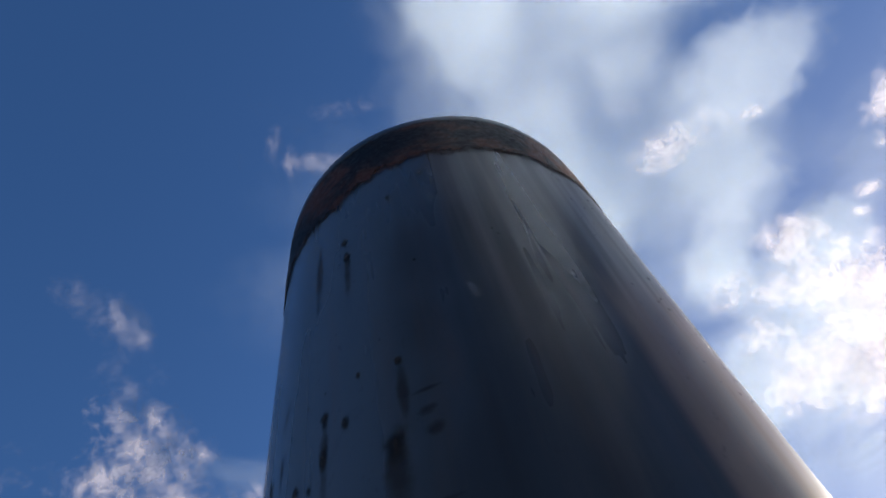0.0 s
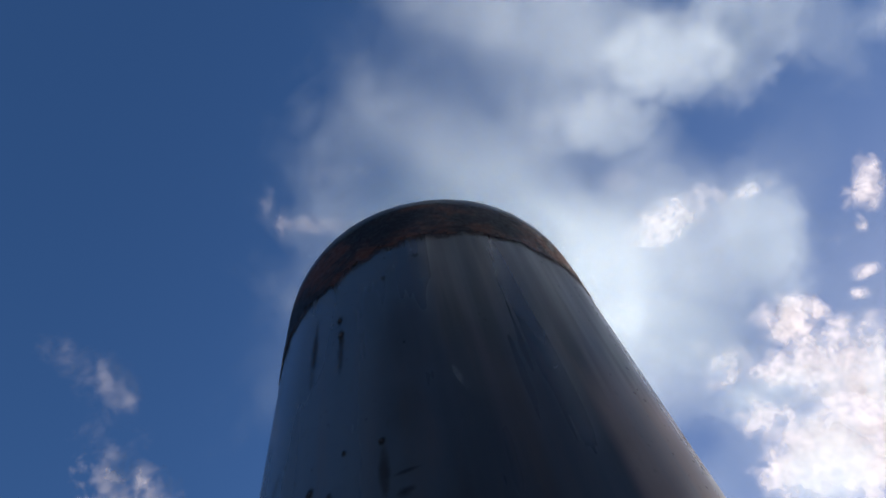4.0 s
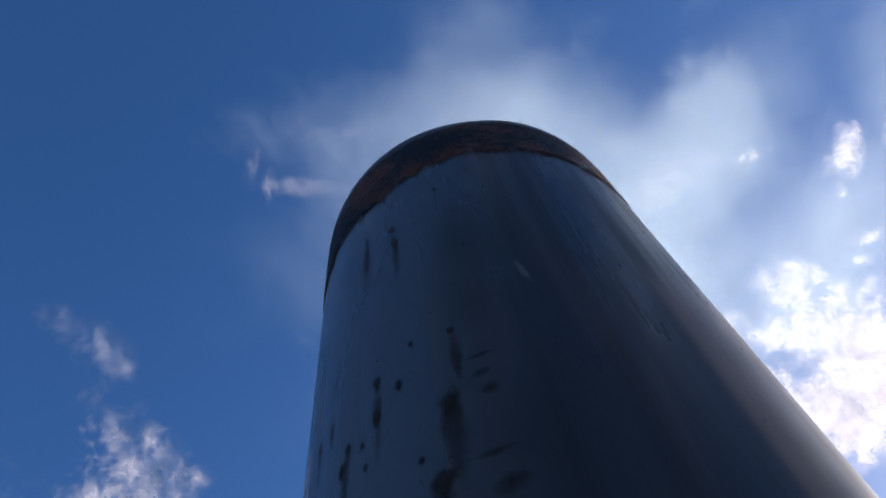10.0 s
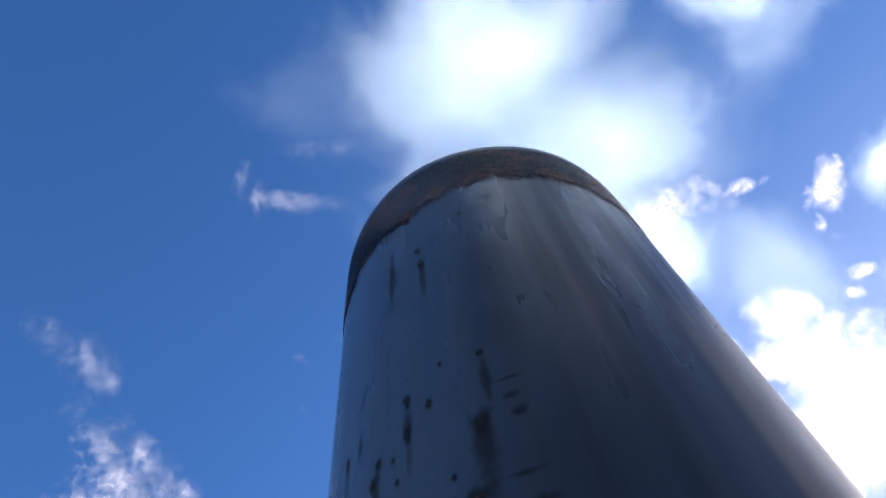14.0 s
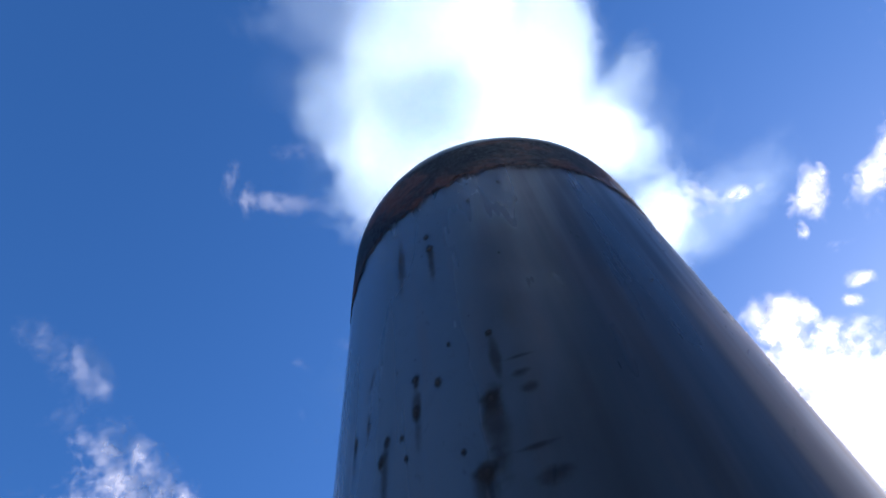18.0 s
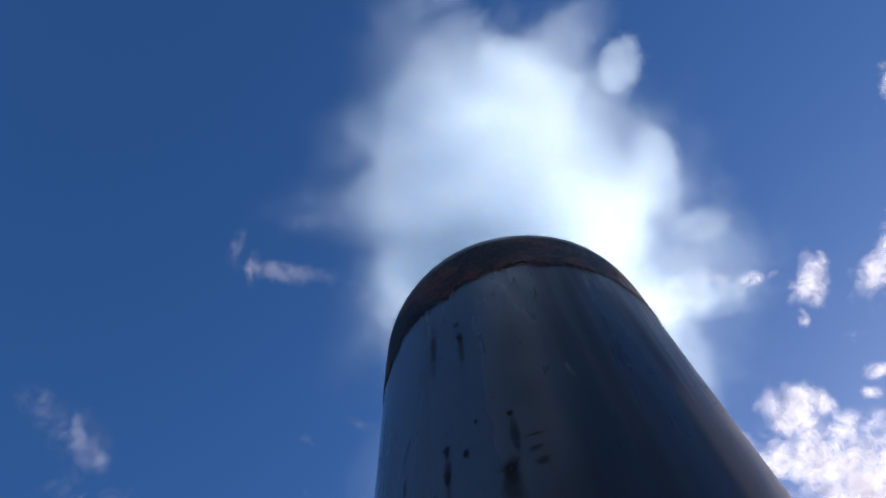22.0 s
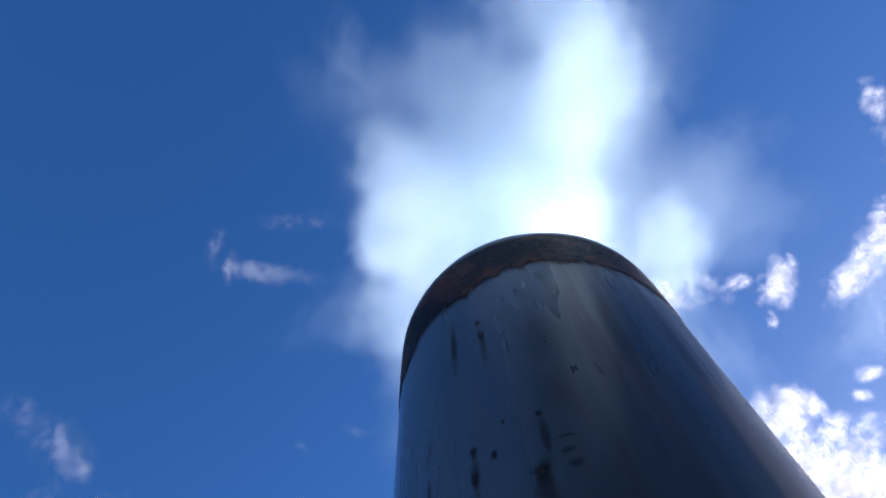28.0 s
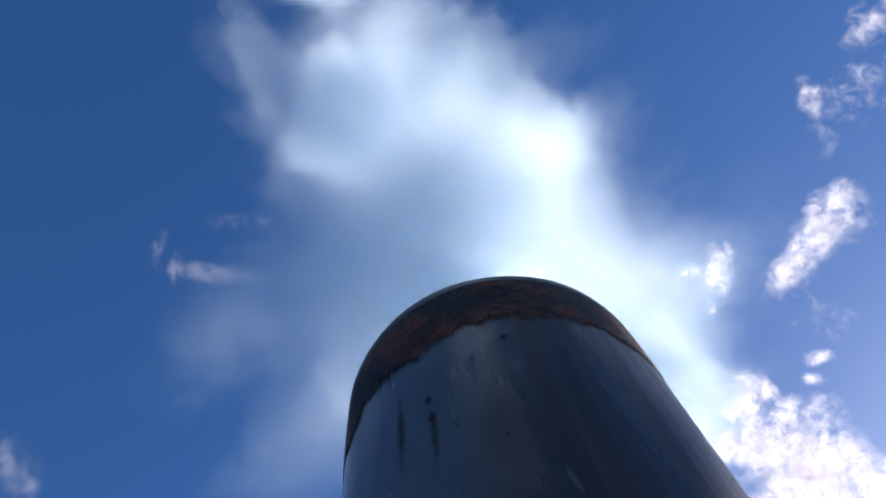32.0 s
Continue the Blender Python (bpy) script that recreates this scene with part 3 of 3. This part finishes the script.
WIND_THIRD = [
    (14, 1.00, 0.70, 0.35, 0.08, -60, 2.7, 2.7),
    (14.5, 0.86, 0.75, 0.35, 0.10, -70, 2.0, 3.0),
    (15, 0.76, 0.76, 0.41, 0.13, -73, 0.7, 3.0),
    (15.5, 0.02, -0.29, 0.56, 0.13, -60, 0.9, 2.7),
    (16, 0.11, -0.44, 0.87, 0.13, -60, 2.8, 2.7),
    (16.5, 0.28, 0.50, 0.89, 0.12, -111, 3.9, 1.4),
    (17, 0.05, 0.16, 1.00, 0.14, -120, 3.9, 0.9),
    (17.5, 0.06, -0.36, 1.12, 0.15, -100, 4.7, 2.5),
    (18, -0.12, -0.16, 1.10, 0.12, -99, 5.6, 3.0),
    (18.5, 0.43, 0.05, 1.05, 0.08, -115, 5.7, 4.7),
    (19, 0.36, 0.51, 0.79, 0.09, -120, 6.1, 5.6),
    (19.5, -0.07, -0.07, 1.02, 0.14, -77, 7.2, 6.4),
]
WIND_FOURTH = [
    (20, 0.32, 0.67, 1.24, 0.15, -85, 6.0, 6.9),
    (20.5, 0.21, -0.01, 1.40, 0.12, -81, 6.6, 7.6),
    (21, -0.08, -0.07, 1.26, 0.09, -79, 8.0, 8.0),
    (21.5, 0.14, 0.18, 0.84, 0.14, -111, 8.0, 7.1),
    (22, 0.20, 0.33, 0.62, 0.16, -120, 8.0, 6.6),
    (22.5, 0.00, -0.35, 0.52, 0.11, -107, 8.0, 8.0),
    (23, 0.40, 1.04, 0.61, 0.10, -105, 8.0, 7.2),
    (23.5, 0.22, -0.15, 0.88, 0.04, -70, 7.5, 5.6),
    (24, -0.12, -0.13, 1.01, 0.08, -64, 4.6, 4.6),
    (24.5, 0.06, -0.08, 0.87, 0.17, -92, 2.5, 3.9),
    (25, 1.40, 0.26, 0.63, 0.15, -95, 1.8, 3.5),
    (25.5, 1.09, 0.27, 0.56, 0.10, -120, 1.3, 3.9),
]
WIND_LAST = [
    (26, 0.75, 0.26, 0.42, 0.04, -109, 0.3, 3.0),
    (26.5, -0.26, -0.01, 0.52, 0.04, -99, 1.7, 0.8),
    (27, 0.07, 0.07, 0.35, 0.16, -116, 4.5, 0.7),
    (27.5, 0.20, -0.84, 0.43, 0.12, -120, 2.6, 2.0),
    (28, 0.53, -0.81, 0.58, 0.15, -96, 2.3, 3.7),
    (28.5, -0.22, -0.66, 0.59, 0.14, -60, 3.6, 4.2),
    (29, 0.17, 0.18, 0.66, 0.09, -60, 5.5, 6.3),
    (29.5, 0.02, -0.32, 0.60, 0.07, -84, 6.9, 6.5),
    (30, -0.14, -0.01, 0.88, 0.04, -77, 6.2, 6.7),
    (30.5, 0.05, -0.20, 0.89, 0.08, -64, 6.0, 7.2),
    (31, 0.51, 0.91, 0.88, 0.04, -61, 7.1, 8.0),
    (31.5, -0.14, -0.23, 0.66, 0.11, -60, 8.0, 8.0),
]
WIND = WIND_BEFORE + WIND_FIRST + WIND_SECOND + WIND_THIRD + WIND_FOURTH + WIND_LAST
RATE = 6.0      # puffs in a second
BILLOWS = 8     # of each kind in the fullest puff
rng = np.random.default_rng(7)


def wind_at(t):
    times = [row[0] for row in WIND]
    return [float(np.interp(t, times, [row[k] for row in WIND])) for k in range(1, 8)]


def billow_mesh(seed, stretch, mat):
    """A billow of smoke: a loose pile of soft, gently cupped veils, slim enough to pass up the pipe on edge; stretch draws it out into a wisp."""
    bm = bmesh.new()
    fade = bm.verts.layers.float.new("fade")
    rand = np.random.default_rng(seed)
    before = None
    for k in range(3):
        tilt_y, tilt_z = rand.uniform(-0.3, 0.3, 2)
        normal = Vector((1, tilt_y, tilt_z)).normalized()
        u = Vector((0, 0, 1)) - normal * normal.z
        u.normalize()
        v = normal.cross(u)
        centre = Vector(((k - 1) * 0.2, rand.uniform(-0.1, 0.1), rand.uniform(-0.3, 0.3) * stretch)) * R
        rings, spokes = 7, 22
        long, wide = R * stretch * rand.uniform(0.85, 1.15), R * (0.6 + 0.14 * stretch) * rand.uniform(0.92, 1.05)
        cup = R * rand.uniform(-0.16, 0.16)
        hub, last = bm.verts.new(centre + normal * cup), None
        hub[fade] = 1
        for j in range(1, rings + 1):
            q, ring = j / rings, []
            for s in range(spokes):
                g = 2 * math.pi * s / spokes
                wob = 1 + 0.16 * noise.noise((math.cos(g) * 1.7 + seed, math.sin(g) * 1.7, k * 3.3))
                p = centre + (u * math.cos(g) * long + v * math.sin(g) * wide) * q * wob + normal * cup * (1 - q * q)
                w = bm.verts.new(p)
                w[fade] = (1 - q * q) ** 1.3
                ring.append(w)
            for s in range(spokes):
                n = (s + 1) % spokes
                bm.faces.new((hub, ring[s], ring[n]) if last is None else (last[s], ring[s], ring[n], last[n]))
            last = ring
        if before:
            bm.faces.new((before[0], before[1], last[0]))
        before = last
    data = bpy.data.meshes.new("billow")
    bm.to_mesh(data)
    bm.free()
    data.materials.append(mat)
    for f in data.polygons:
        f.use_smooth = True
    return data


def puff_place(age, wind):
    """Where a puff is, age seconds after it left the mouth: it shoots up, the wind takes it, and the wind aloft sweeps it off."""
    wx, wy, up, _, bearing, _, _ = wind
    ax, ay = math.cos(radians(bearing)), math.sin(radians(bearing))
    taken = age - 0.35 * (1 - math.exp(-age / 0.35))
    late = min(max(age - 2, 0), 2)
    aloft = 3 * late * late + 12 * max(age - 4, 0)
    burst = 0.25 * (1 - math.exp(-age / 0.3))
    return Vector((wx * taken + ax * aloft, wy * taken + ay * aloft, TOP + up * (age * 0.6 + burst)))


puffs, billows = [], []
AGES = [-0.6, -0.4, -0.2, 0, 0.15, 0.3, 0.5, 0.7, 0.9, 1.2, 1.5, 1.8, 2.0, 2.2, 2.5, 3.0, 3.5, 4, 5, 7, 12]


def build_smoke():
    thick = [billow_mesh(s, 1.0, SMOKE) for s in range(10)]
    thin = [billow_mesh(s, 2.2, HAZE) for s in range(10, 18)]
    count = int(RATE * 36.5)
    drift = rng.normal(0, 1, (count, 2 * BILLOWS, 3))
    drift /= np.linalg.norm(drift, axis=2, keepdims=True)
    drift *= 1.7 * rng.random((count, 2 * BILLOWS, 1)) ** 0.5
    drift[..., 2] = abs(drift[..., 2]) * 0.8 - 0.2
    for i in range(count):
        born = -4.5 + i / RATE
        puff = tagged(new("smoke_puff"), "soft billowing puff of pale smoke from the chimney mouth", "smoke", "smoke puffs")
        wind = wind_at(born + 0.1)
        ready = TOP - 0.5 - 1.1 * ((i * 0.618) % 1)
        times = [0.0] + [born + g for g in AGES if 0.05 < born + g < 31.95] + [32.0]

        def at(t):
            age = t - born
            if age < 0:
                return Matrix.Translation((0, 0, ready + (TOP - ready) * max(0.0, 1 + age / 0.6) ** 2))
            return Matrix.Translation(puff_place(age, wind))

        puffs.append((puff, [(t, at(t)) for t in times]))
        for k in [*range(round(wind[5])), *range(BILLOWS, BILLOWS + round(wind[6]))]:
            billow = new("billow", thick[(i * 7 + k) % 10] if k < BILLOWS else thin[(i * 5 + k) % 8])
            billow.parent = puff
            swirl = Vector(drift[i, k])
            lean = Vector(rng.normal(0, 1, 3)).normalized() * 0.35
            speed, spin = rng.uniform(0.5, 1.1), rng.random() * 6.28

            def within(t):
                age = max(t - born, 0)
                loose = wind[3] * (1 - math.exp(-age / 0.5) + 0.35 * min(age, 5))
                over = 1 - math.exp(-age / 0.3)
                flat = Matrix.Rotation((math.pi / 2 + lean.x) * over, 4, "Y")
                return Matrix.Translation(swirl * loose) @ Matrix.Rotation(spin + (speed - 0.8) * over * 2, 4, "Z") @ Matrix.Rotation(lean.y * over, 4, "X") @ flat

            billows.append((billow, [(t, within(t)) for t in times]))


build_smoke()


# ---- what moves ----
def motions():
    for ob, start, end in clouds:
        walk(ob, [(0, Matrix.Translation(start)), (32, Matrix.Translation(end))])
    for ob, rows in puffs + billows:
        walk(ob, rows)


motions()
